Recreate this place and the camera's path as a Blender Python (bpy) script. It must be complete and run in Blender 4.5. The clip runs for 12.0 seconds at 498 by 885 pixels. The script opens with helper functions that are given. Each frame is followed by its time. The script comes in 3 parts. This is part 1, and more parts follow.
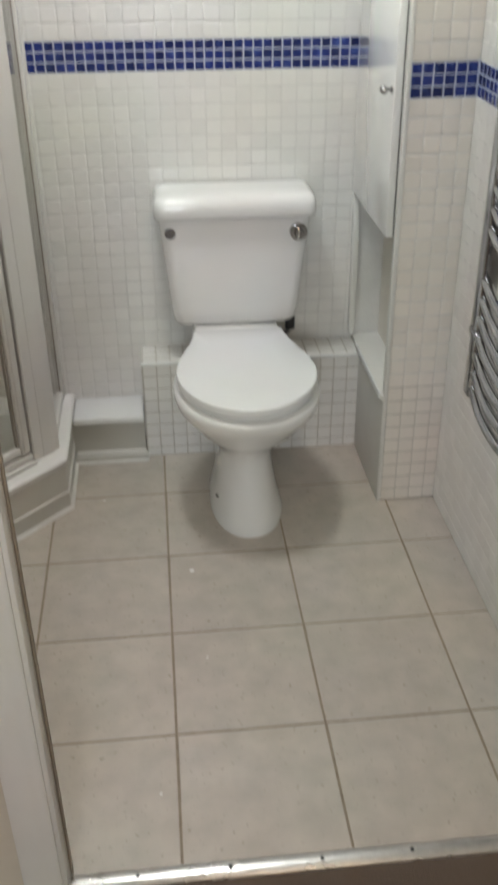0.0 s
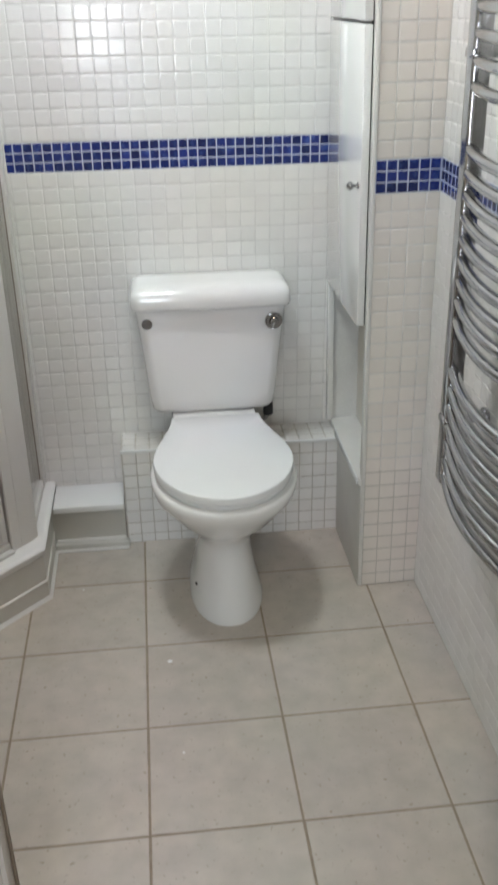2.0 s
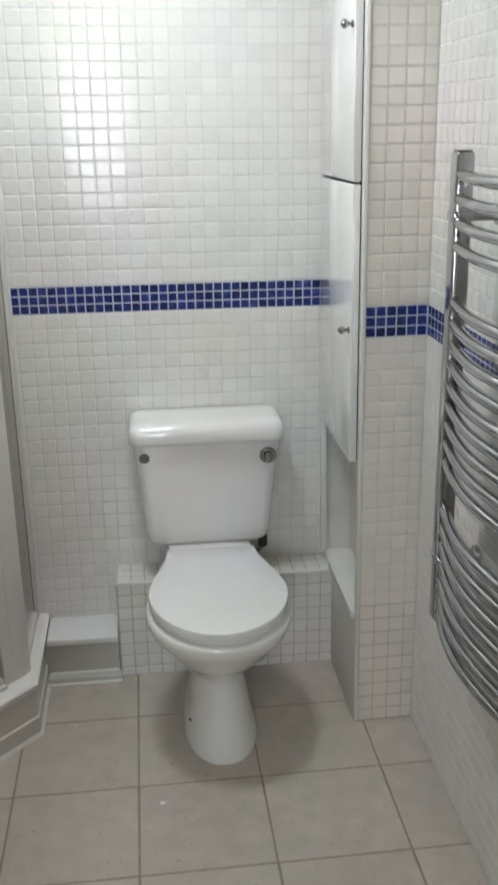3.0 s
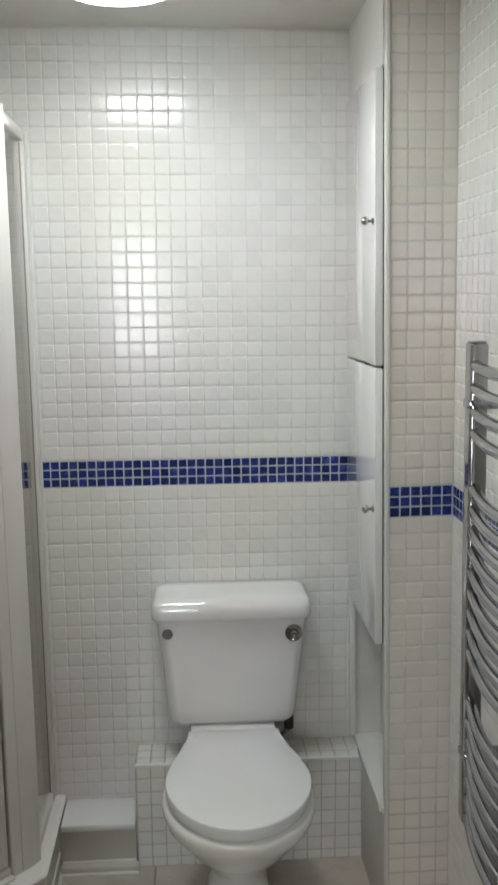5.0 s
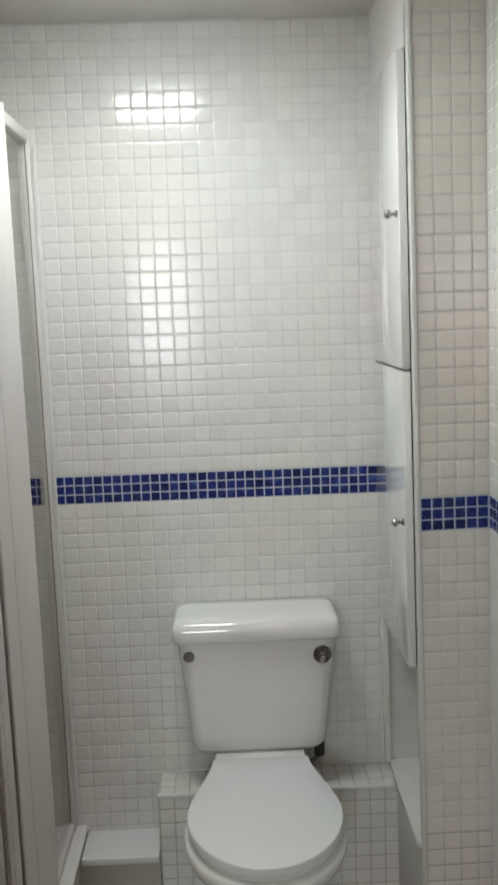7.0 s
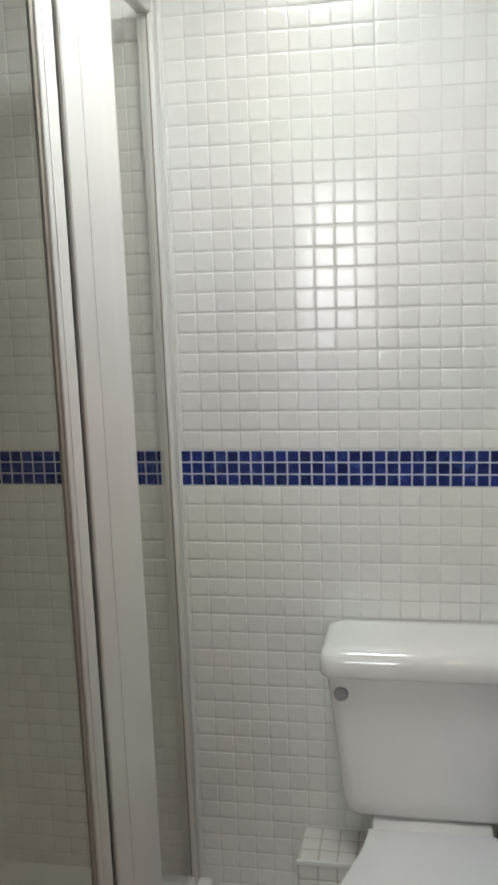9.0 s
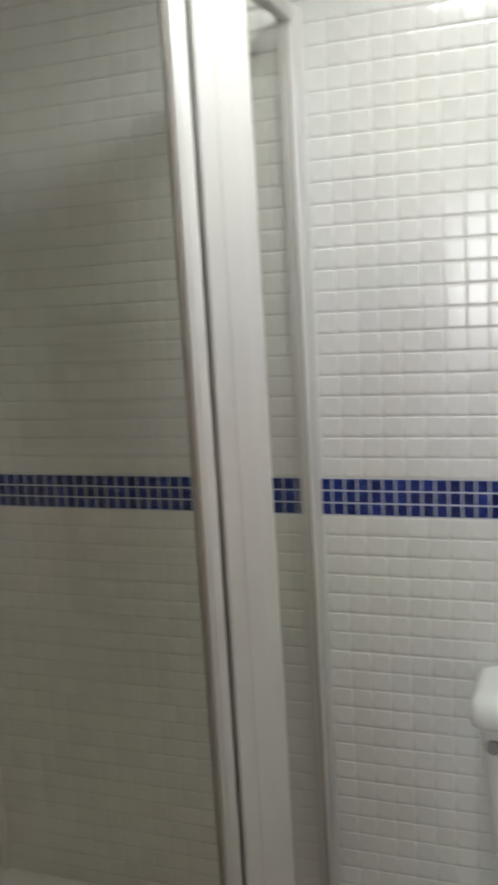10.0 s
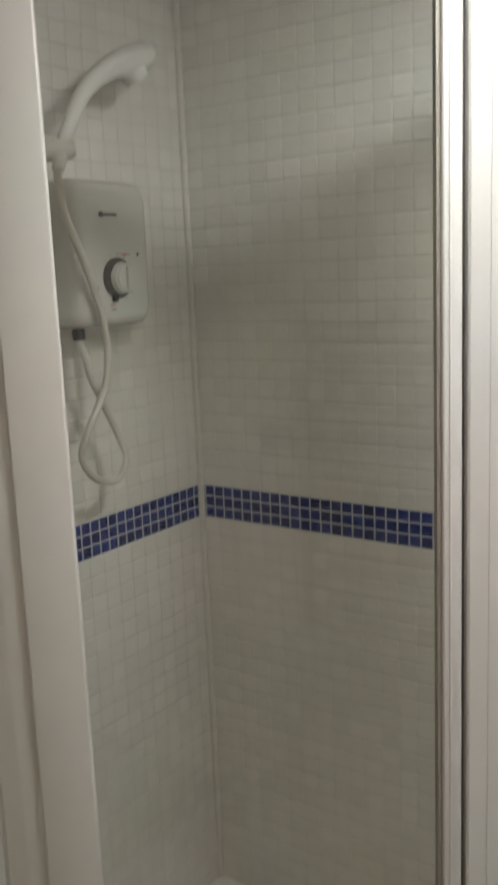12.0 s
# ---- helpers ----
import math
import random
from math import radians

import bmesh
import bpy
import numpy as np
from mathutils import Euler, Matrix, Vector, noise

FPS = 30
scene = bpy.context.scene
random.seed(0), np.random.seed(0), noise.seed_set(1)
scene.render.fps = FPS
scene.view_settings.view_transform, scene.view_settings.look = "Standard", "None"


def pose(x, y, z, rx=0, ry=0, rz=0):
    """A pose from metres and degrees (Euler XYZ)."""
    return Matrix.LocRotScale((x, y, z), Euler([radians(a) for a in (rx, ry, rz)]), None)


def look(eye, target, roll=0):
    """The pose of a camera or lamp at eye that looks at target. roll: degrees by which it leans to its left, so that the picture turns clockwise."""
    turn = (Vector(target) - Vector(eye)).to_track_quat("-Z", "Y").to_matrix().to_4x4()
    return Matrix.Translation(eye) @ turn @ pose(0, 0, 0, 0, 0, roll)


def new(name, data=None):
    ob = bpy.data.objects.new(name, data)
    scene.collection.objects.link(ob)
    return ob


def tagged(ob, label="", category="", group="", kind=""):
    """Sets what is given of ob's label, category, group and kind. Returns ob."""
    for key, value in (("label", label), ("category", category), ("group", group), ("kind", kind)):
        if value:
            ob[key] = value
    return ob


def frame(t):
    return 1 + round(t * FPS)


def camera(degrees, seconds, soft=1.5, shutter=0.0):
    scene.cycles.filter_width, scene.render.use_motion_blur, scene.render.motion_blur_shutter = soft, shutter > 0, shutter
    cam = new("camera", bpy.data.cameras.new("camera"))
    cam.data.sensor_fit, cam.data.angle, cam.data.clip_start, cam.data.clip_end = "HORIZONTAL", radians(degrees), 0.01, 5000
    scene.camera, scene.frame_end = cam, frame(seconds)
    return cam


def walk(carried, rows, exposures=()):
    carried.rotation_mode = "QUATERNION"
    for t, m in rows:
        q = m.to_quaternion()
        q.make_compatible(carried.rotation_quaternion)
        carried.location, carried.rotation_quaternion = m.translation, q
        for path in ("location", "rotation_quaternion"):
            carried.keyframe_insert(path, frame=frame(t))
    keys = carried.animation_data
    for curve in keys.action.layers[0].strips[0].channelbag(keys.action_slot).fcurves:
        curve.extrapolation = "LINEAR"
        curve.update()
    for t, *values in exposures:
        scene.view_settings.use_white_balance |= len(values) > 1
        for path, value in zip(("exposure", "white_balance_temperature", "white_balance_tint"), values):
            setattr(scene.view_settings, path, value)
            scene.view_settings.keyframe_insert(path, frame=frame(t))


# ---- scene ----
cam = camera(30.8, 12.0, soft=2.6, shutter=0.5)
PATH = [
    (0, (-0.541, -2.469, 1.475), (-0.368, -0.773, 0.43), -0.2),
    (0.5, (-0.522, -2.456, 1.453), (-0.295, -0.847, 0.287), 0.1),
    (1, (-0.478, -2.455, 1.473), (-0.229, -0.789, 0.394), 0.7),
    (1.5, (-0.481, -2.455, 1.48), (-0.276, -0.731, 0.487), 0.1),
    (2, (-0.487, -2.464, 1.5), (-0.299, -0.687, 0.602), -0.9),
    (2.5, (-0.486, -2.477, 1.528), (-0.251, -0.646, 0.758), -0.5),
    (3, (-0.494, -2.484, 1.554), (-0.276, -0.608, 0.895), -0.6),
    (3.5, (-0.491, -2.489, 1.566), (-0.315, -0.577, 1.006), -1.0),
    (5.3, (-0.422, -2.457, 1.609), (-0.308, -0.479, 1.339), -0.8),
    (5.5, (-0.417, -2.444, 1.614), (-0.312, -0.46, 1.386), -1.3),
    (6, (-0.406, -2.434, 1.618), (-0.325, -0.44, 1.486), -1.6),
    (6.5, (-0.391, -2.416, 1.615), (-0.32, -0.425, 1.434), -1.4),
    (6.7, (-0.385, -2.396, 1.605), (-0.325, -0.411, 1.365), -1.6),
    (8.5, (-0.410, -1.906, 1.496), (-0.584, 0.050, 1.116), -2.4),
    (9, (-0.371, -1.784, 1.505), (-0.730, 0.149, 1.141), -2.1),
    (9.5, (-0.386, -1.748, 1.504), (-0.802, 0.182, 1.185), -4.1),
    (10, (-0.381, -1.682, 1.518), (-1.055, 0.173, 1.193), -3.4),
    (10.5, (-0.389, -1.635, 1.547), (-1.299, 0.124, 1.271), -2.3),
    (10.8, (-0.406, -1.616, 1.601), (-1.364, 0.127, 1.381), -2.2),
    (11, (-0.413, -1.606, 1.622), (-1.389, 0.125, 1.403), -2.0),
    (11.5, (-0.423, -1.596, 1.632), (-1.503, 0.072, 1.407), -1.8),
    (12, (-0.436, -1.557, 1.614), (-1.580, 0.043, 1.248), -2.4),
]
EXPOSURES = [(0.0, 1.18, 6380, 10), (0.3, 1.55, 6380, 11), (0.5, 1.66, 6380, 11), (1.5, 1.45, 6140, 11), (2.5, 1.07, 6060, 10), (3.5, 0.88, 6140, 9.5), (5.5, 0.60, 6240, 9.5),
             (6.0, 0.57, 6260, 10), (6.5, 0.59, 6260, 9.5), (8.5, 0.68, 6280, 9.5), (9.5, 0.67, 6360, 9.5), (10.0, 0.60, 6340, 10), (10.5, 0.73, 6380, 10.5), (11.5, 0.83, 6510, 12), (12.0, 0.91, 6540, 12)]
walk(cam, [(t, look(eye, target, roll)) for t, eye, target, roll in PATH], EXPOSURES)

# ---------------------------------------------------------------- light
world = bpy.data.worlds.new("world")
scene.world = world
world.use_nodes = True
wn = world.node_tree
sky = wn.nodes.new("ShaderNodeTexSky")
sky.sky_type, sky.sun_disc, sky.sun_elevation, sky.sun_rotation = "NISHITA", False, radians(35), radians(200)
wn.links.new(sky.outputs[0], wn.nodes["Background"].inputs["Color"])
wn.nodes["Background"].inputs["Strength"].default_value = 0.1

LAMP = 30.0            # opal ceiling lamp
WINDOW = 11.0          # daylight in the hall window
HALL = 11.5             # hall ceiling lamp


def area(name, m, sx, sy, watts, colour):
    data = bpy.data.lights.new(name, "AREA")
    data.shape, data.size, data.size_y, data.energy, data.color = "RECTANGLE", sx, sy, watts, colour
    ob = new(name, data)
    ob.matrix_world = m
    return ob


# the sky's light in the opening of the hall window, which faces the bathroom door
area("window_daylight", look((-0.90, -4.17, 1.58), (-0.90, 0, 1.58)), 0.52, 0.92, WINDOW, (0.93, 0.97, 1.0))


# ---------------------------------------------------------------- materials
def material(name, colour, rough=0.5, metal=0.0, vary=0.06, grain=60.0, bump=0.0, coat=0.0, spots=None, pieces=False, ior=1.5, emit=0.0, bump_scale=None, stain=0.0, stain_scale=3.0, stain_colour=None):
    m = bpy.data.materials.new(name)
    m.use_nodes = True
    nt = m.node_tree
    bsdf = nt.nodes["Principled BSDF"]
    link = nt.links.new
    tc = nt.nodes.new("ShaderNodeNewGeometry")

    def noise_node(scale, detail=4.0):
        n = nt.nodes.new("ShaderNodeTexNoise")
        n.inputs["Scale"].default_value, n.inputs["Detail"].default_value = scale, detail
        link(tc.outputs["Position"], n.inputs["Vector"])
        return n

    def mixed(kind, fac, a, b):
        n = nt.nodes.new("ShaderNodeMix")
        n.data_type, n.blend_type = "RGBA", kind
        for socket, value in ((n.inputs[0], fac), (n.inputs[6], a), (n.inputs[7], b)):
            if isinstance(value, (int, float)):
                socket.default_value = value
            elif isinstance(value, tuple):
                socket.default_value = (*value, 1)
            else:
                link(value, socket)
        return n.outputs[2]

    fine, broad = noise_node(grain), noise_node(2.2, 3.0)
    dark = tuple(c * (1 - 2 * vary) for c in colour)
    col = mixed("MIX", fine.outputs["Fac"], dark, tuple(min(1, c * (1 + vary)) for c in colour))
    col = mixed("MULTIPLY", 0.12, col, broad.outputs["Color"]) if vary > 0 and not metal else col
    if spots:
        tone, scale, low, high = spots
        sp = noise_node(scale, 2.0)
        ramp = nt.nodes.new("ShaderNodeMapRange")
        ramp.inputs["From Min"].default_value, ramp.inputs["From Max"].default_value = low, high
        link(sp.outputs["Fac"], ramp.inputs["Value"])
        col = mixed("MIX", ramp.outputs[0], col, tone)
    if stain:
        st = noise_node(stain_scale, 6.0)
        ramp = nt.nodes.new("ShaderNodeMapRange")
        ramp.inputs["From Min"].default_value, ramp.inputs["From Max"].default_value, ramp.inputs["To Max"].default_value = 0.5, 0.75, stain
        link(st.outputs["Fac"], ramp.inputs["Value"])
        col = mixed("MIX", ramp.outputs[0], col, stain_colour or tuple(c * 0.55 for c in colour))
    if pieces:
        info = nt.nodes.new("ShaderNodeObjectInfo")
        add = nt.nodes.new("ShaderNodeMath")
        add.operation = "ADD"
        link(info.outputs["Random"], add.inputs[0])
        link(tc.outputs["Random Per Island"], add.inputs[1])
        fr = nt.nodes.new("ShaderNodeMath")
        fr.operation = "FRACT"
        link(add.outputs[0], fr.inputs[0])
        rng = nt.nodes.new("ShaderNodeMapRange")
        rng.inputs["To Min"].default_value, rng.inputs["To Max"].default_value = 1 - pieces, 1 + 0.4 * pieces
        link(fr.outputs[0], rng.inputs["Value"])
        comb = nt.nodes.new("ShaderNodeCombineColor")
        for k in range(3):
            link(rng.outputs[0], comb.inputs[k])
        col = mixed("MULTIPLY", 1.0, col, comb.outputs[0])
    link(col, bsdf.inputs["Base Color"])
    bsdf.inputs["Roughness"].default_value, bsdf.inputs["Metallic"].default_value = rough, metal
    bsdf.inputs["IOR"].default_value, bsdf.inputs["Coat Weight"].default_value = ior, coat
    bsdf.inputs["Coat Roughness"].default_value = 0.04
    smear = nt.nodes.new("ShaderNodeMapRange")
    smear.inputs["To Min"].default_value, smear.inputs["To Max"].default_value = rough * 0.75, min(1.0, rough * 1.3)
    link(noise_node(9.0).outputs["Fac"], smear.inputs["Value"])
    link(smear.outputs[0], bsdf.inputs["Roughness"])
    if bump:
        b = nt.nodes.new("ShaderNodeBump")
        b.inputs["Strength"].default_value, b.inputs["Distance"].default_value = 1.0, bump
        link(noise_node(bump_scale or grain, 3.0).outputs["Fac"], b.inputs["Height"])
        link(b.outputs[0], bsdf.inputs["Normal"])
    if emit:
        bsdf.inputs["Emission Color"].default_value = (0.985, 1.0, 0.962, 1)
        bsdf.inputs["Emission Strength"].default_value = emit
    return m


def clear_glass(name, tint, rough=0.0):
    """A thin pane: tinted where one looks through, with the gloss of glass."""
    m = bpy.data.materials.new(name)
    m.use_nodes = True
    nt = m.node_tree
    nt.nodes.remove(nt.nodes["Principled BSDF"])
    clear, gloss, mix, facing, power, scale = (nt.nodes.new("ShaderNode" + k) for k in ("BsdfTransparent", "BsdfGlossy", "MixShader", "LayerWeight", "Math", "MapRange"))
    clear.inputs["Color"].default_value = (*tint, 1)
    gloss.inputs["Roughness"].default_value = rough
    facing.inputs["Blend"].default_value = 0.5
    power.operation, power.inputs[1].default_value = "POWER", 5.0
    scale.inputs["To Min"].default_value, scale.inputs["To Max"].default_value = 0.035, 0.9
    nt.links.new(facing.outputs["Facing"], power.inputs[0])
    nt.links.new(power.outputs[0], scale.inputs["Value"])
    nt.links.new(scale.outputs[0], mix.inputs[0])
    nt.links.new(clear.outputs[0], mix.inputs[1])
    nt.links.new(gloss.outputs[0], mix.inputs[2])
    nt.links.new(mix.outputs[0], nt.nodes["Material Output"].inputs["Surface"])
    return m


TILE = material("white_glazed_tile", (0.80, 0.79, 0.765), 0.12, vary=0.02, grain=25, bump=0.0006, bump_scale=14, pieces=0.05)
# the white tile again, with the hall's warm light mixed into its colour
WARMLITTILE = material("tile_tinted_for_hall_light", (0.79, 0.742, 0.685), 0.09, vary=0.02, grain=25, bump=0.0006, bump_scale=14, pieces=0.05)
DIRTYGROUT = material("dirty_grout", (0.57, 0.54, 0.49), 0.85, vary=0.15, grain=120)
GROUT = material("pale_grout", (0.70, 0.69, 0.665), 0.8, vary=0.06, grain=180, bump=0.0006, stain=0.5, stain_scale=5)
CLEANGROUT = material("clean_white_grout", (0.775, 0.765, 0.74), 0.7, vary=0.04, grain=180, bump=0.0004)
BLUE = material("cobalt_glass_mosaic", (0.020, 0.034, 0.19), 0.14, vary=0.25, grain=70, pieces=0.5, spots=((0.05, 0.09, 0.30), 45, 0.52, 0.75))
BLUEGROUT = material("band_grout", (0.48, 0.52, 0.66), 0.8, vary=0.06, grain=150)
FLOORTILE = material("pale_stone_floor_tile", (0.562, 0.511, 0.450), 0.20, vary=0.11, grain=18, bump=0.0004, bump_scale=30, pieces=0.05, spots=((0.36, 0.31, 0.255), 85, 0.645, 0.76), stain=0.10, stain_scale=6)
FLOORGROUT = material("dirty_floor_grout", (0.33, 0.27, 0.20), 0.9, vary=0.2, grain=60, bump=0.0008)
CERAMIC = material("white_vitreous_china", (0.83, 0.83, 0.815), 0.06, vary=0.008, grain=6, coat=0.3)
PLASTIC = material("white_seat_plastic", (0.83, 0.84, 0.84), 0.20, vary=0.01, grain=12, bump=0.0001, bump_scale=90)
ENAMEL = material("white_powder_coated_frame", (0.69, 0.675, 0.65), 0.36, vary=0.02, grain=15, stain=0.08, stain_scale=4)
GLOSSWHITE = material("white_gloss_door", (0.84, 0.84, 0.83), 0.06, vary=0.008, grain=8, coat=1.0)
PAINT = material("white_satin_paint", (0.76, 0.75, 0.72), 0.5, vary=0.03, grain=40, bump=0.0005, bump_scale=120, stain=0.12)
CEILPAINT = material("white_ceiling_paint", (0.74, 0.72, 0.68), 0.8, vary=0.03, grain=30, bump=0.0006, bump_scale=90, stain=0.10)
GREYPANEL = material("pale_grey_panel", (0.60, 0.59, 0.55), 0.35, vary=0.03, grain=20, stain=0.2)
WOODTRIM = material("cream_gloss_woodwork", (0.74, 0.70, 0.63), 0.36, vary=0.02, grain=25, bump=0.00008, bump_scale=60)
HALLPAINT = material("magnolia_hall_paint", (0.66, 0.58, 0.46), 0.75, vary=0.03, grain=40, bump=0.0006, bump_scale=100)
CHROME = material("chrome", (0.44, 0.44, 0.45), 0.09, metal=1.0, vary=0.02, grain=30)
DULLCHROME = material("worn_chrome", (0.40, 0.40, 0.41), 0.24, metal=1.0, vary=0.08, grain=40)
ALU = material("aluminium_strip", (0.74, 0.73, 0.71), 0.28, metal=1.0, vary=0.1, grain=80, bump=0.0002, bump_scale=160, stain=0.3, stain_scale=25)
CARPET = material("brown_carpet", (0.155, 0.112, 0.082), 0.95, vary=0.3, grain=420, bump=0.004, bump_scale=380, stain=0.3, stain_scale=9, stain_colour=(0.16, 0.085, 0.05))
# black small parts, and the painted shade in the cupboard's door gap
DARK = material("black_parts_and_gap_shade", (0.025, 0.025, 0.025), 0.5, vary=0.1)
SEAL = material("grey_door_seal", (0.12, 0.11, 0.10), 0.5, vary=0.1)
UNIT = material("white_shower_plastic", (0.70, 0.71, 0.70), 0.22, vary=0.015, grain=12)
UNITGREY = material("grey_shower_dial", (0.10, 0.10, 0.10), 0.35, vary=0.03)
HOSE = material("grey_white_hose", (0.60, 0.59, 0.55), 0.35, vary=0.08, grain=200)
CABLE = material("beige_cable", (0.45, 0.40, 0.32), 0.5, vary=0.05)
SILICONE = material("white_sealant", (0.72, 0.71, 0.68), 0.35, vary=0.05, grain=60)
# for the profile's seal, and as painted shade inside the door stile
SEALSHADE = material("brown_grey_seal_and_shade", (0.30, 0.27, 0.235), 0.45, vary=0.08, grain=50)
# brown that paints in the shade at the door stop
BROWN = material("brown_lining_shade", (0.29, 0.23, 0.165), 0.6, vary=0.1, grain=60)
RED = material("red_mark", (0.45, 0.05, 0.03), 0.5, vary=0.05)
OPAL = material("opal_lamp_dome", (0.9, 0.9, 0.88), 0.3, vary=0.0, emit=LAMP)
OPALSIDE = material("opal_lamp_side", (0.85, 0.85, 0.83), 0.35, vary=0.0, emit=0.07)
HALLOPAL = material("warm_hall_lamp", (0.9, 0.85, 0.7), 0.3, vary=0.0, emit=HALL)
HALLOPAL.node_tree.nodes["Principled BSDF"].inputs["Emission Color"].default_value = (1.0, 0.76, 0.52, 1)
GLASS = clear_glass("shower_glass", (0.980, 0.978, 0.958))
WINGLASS = clear_glass("window_glass", (0.95, 0.96, 0.95))


# ---------------------------------------------------------------- helpers
def mesh_of(name, bm, mat, smooth=None):
    me = bpy.data.meshes.new(name)
    bm.normal_update()
    bm.to_mesh(me)
    bm.free()
    me.materials.append(mat)
    if smooth is not None:
        me.polygons.foreach_set("use_smooth", [True] * len(me.polygons))
        me.set_sharp_from_angle(angle=radians(smooth))
    return me


def part(name, bm, mat, parent, label="", smooth=40):
    ob = new(name, mesh_of(name, bm, mat, smooth))
    ob.parent = parent
    if parent is not None:
        ob.matrix_parent_inverse = parent.matrix_world.inverted() if parent.type == "MESH" else Matrix()
    return tagged(ob, label)


def thing(name, bm, mat, label, category, group="", kind="", smooth=40):
    ob = new(name, mesh_of(name, bm, mat, smooth))
    return tagged(ob, label, category, group, kind)


def root(name, label, category, group="", kind=""):
    ob = new(name)
    ob.empty_display_size = 0.1
    return tagged(ob, label, category, group, kind)


def box(x0, y0, z0, x1, y1, z1, bevel=0.0, segs=2, bm=None):
    b = bmesh.new()
    bmesh.ops.create_cube(b, size=1, matrix=Matrix.LocRotScale(((x0 + x1) / 2, (y0 + y1) / 2, (z0 + z1) / 2), None, (abs(x1 - x0), abs(y1 - y0), abs(z1 - z0))))
    if bevel:
        bmesh.ops.bevel(b, geom=b.edges[:], offset=bevel, segments=segs, affect="EDGES", profile=0.5)
    return merge(bm, b)


def merge(bm, b):
    if bm is None:
        return b
    me = bpy.data.meshes.new("tmp")
    b.to_mesh(me)
    b.free()
    bm.from_mesh(me)
    bpy.data.meshes.remove(me)
    return bm


def moved(bm, m):
    bmesh.ops.transform(bm, matrix=m, verts=bm.verts[:])
    return bm


def cyl(a, b, r, segs=16, r2=None, bm=None, bevel=0.0):
    a, b = Vector(a), Vector(b)
    n = bmesh.new()
    bmesh.ops.create_cone(n, cap_ends=True, segments=segs, radius1=r, radius2=r if r2 is None else r2, depth=(b - a).length)
    if bevel:
        edges = [e for e in n.edges if abs(e.verts[0].co.z - e.verts[1].co.z) < 1e-6]
        bmesh.ops.bevel(n, geom=edges, offset=bevel, segments=2, affect="EDGES")
    moved(n, Matrix.Translation((a + b) / 2) @ (b - a).to_track_quat("Z", "Y").to_matrix().to_4x4())
    return merge(bm, n)


def tube(points, r, segs=10, bm=None, radii=None):
    """A tube along a smooth line through points."""
    pts = [Vector(p) for p in points]
    line, sizes = [], []
    for i in range(len(pts) - 1):
        p0, p1, p2, p3 = pts[max(i - 1, 0)], pts[i], pts[i + 1], pts[min(i + 2, len(pts) - 1)]
        for k in range(6):
            t = k / 6
            line.append(0.5 * (2 * p1 + (p2 - p0) * t + (2 * p0 - 5 * p1 + 4 * p2 - p3) * t * t + (3 * p1 - p0 - 3 * p2 + p3) * t ** 3))
            sizes.append(r if radii is None else radii[i] * (1 - t) + radii[i + 1] * t)
    line.append(pts[-1])
    sizes.append(r if radii is None else radii[-1])
    b = bmesh.new()
    rings, side = [], None
    for i, p in enumerate(line):
        d = (line[min(i + 1, len(line) - 1)] - line[max(i - 1, 0)]).normalized()
        if side is None:
            side = d.orthogonal().normalized()
        side = (side - d * side.dot(d)).normalized()
        other = d.cross(side)
        rings.append([b.verts.new(p + sizes[i] * (math.cos(a) * side + math.sin(a) * other)) for a in (2 * math.pi * k / segs for k in range(segs))])
    join_rings(b, rings)
    return merge(bm, b)


def join_rings(b, rings):
    n = len(rings[0])
    for lo, hi in zip(rings, rings[1:]):
        for k in range(n):
            b.faces.new((lo[k], lo[(k + 1) % n], hi[(k + 1) % n], hi[k]))
    b.faces.new(rings[0][::-1])
    b.faces.new(rings[-1])
    bmesh.ops.recalc_face_normals(b, faces=b.faces[:])


def loft(sections):
    b = bmesh.new()
    join_rings(b, [[b.verts.new(p) for p in s] for s in sections])
    return b


def prism(outline, z0, z1, bevel=0.0):
    """An upright block on an outline of (x, y)."""
    b = loft([[(x, y, z0) for x, y in outline], [(x, y, z1) for x, y in outline]])
    if bevel:
        bmesh.ops.bevel(b, geom=b.edges[:], offset=bevel, segments=2, affect="EDGES")
    return b


def round_rect(x0, y0, x1, y1, r, z, n=6):
    pts = []
    for cx, cy, a0 in ((x1 - r, y1 - r, 0), (x0 + r, y1 - r, 90), (x0 + r, y0 + r, 180), (x1 - r, y0 + r, 270)):
        for k in range(n + 1):
            a = radians(a0 + 90 * k / n)
            pts.append((cx + r * math.cos(a), cy + r * math.sin(a), z))
    return pts


# ---------------------------------------------------------------- plan
XL, XR, CEIL = -1.689, 0.176, 2.279          # left and right wall, ceiling
DOORY, HALLY = -1.475, -1.520                # the two faces of the partition with the door
JL, JR, HEAD = -0.756, 0.041, 1.971          # the doorway
BAND0, BAND1 = 1.0785, 1.1525                # the blue band
PITCH = 0.040
BOXX, BOXY = 0.020, -0.425                   # corner of the boxed-in cupboard
LEAN = pose(0, 0, 1.15) @ pose(0, 0, 0, 0, -0.75, 0) @ pose(0, 0, -1.15)   # this side of the room leans a little


def structure(name, bm, mat, label, category, smooth=None):
    return tagged(new(name, mesh_of(name, bm, mat, smooth)), label, category, kind="structure")


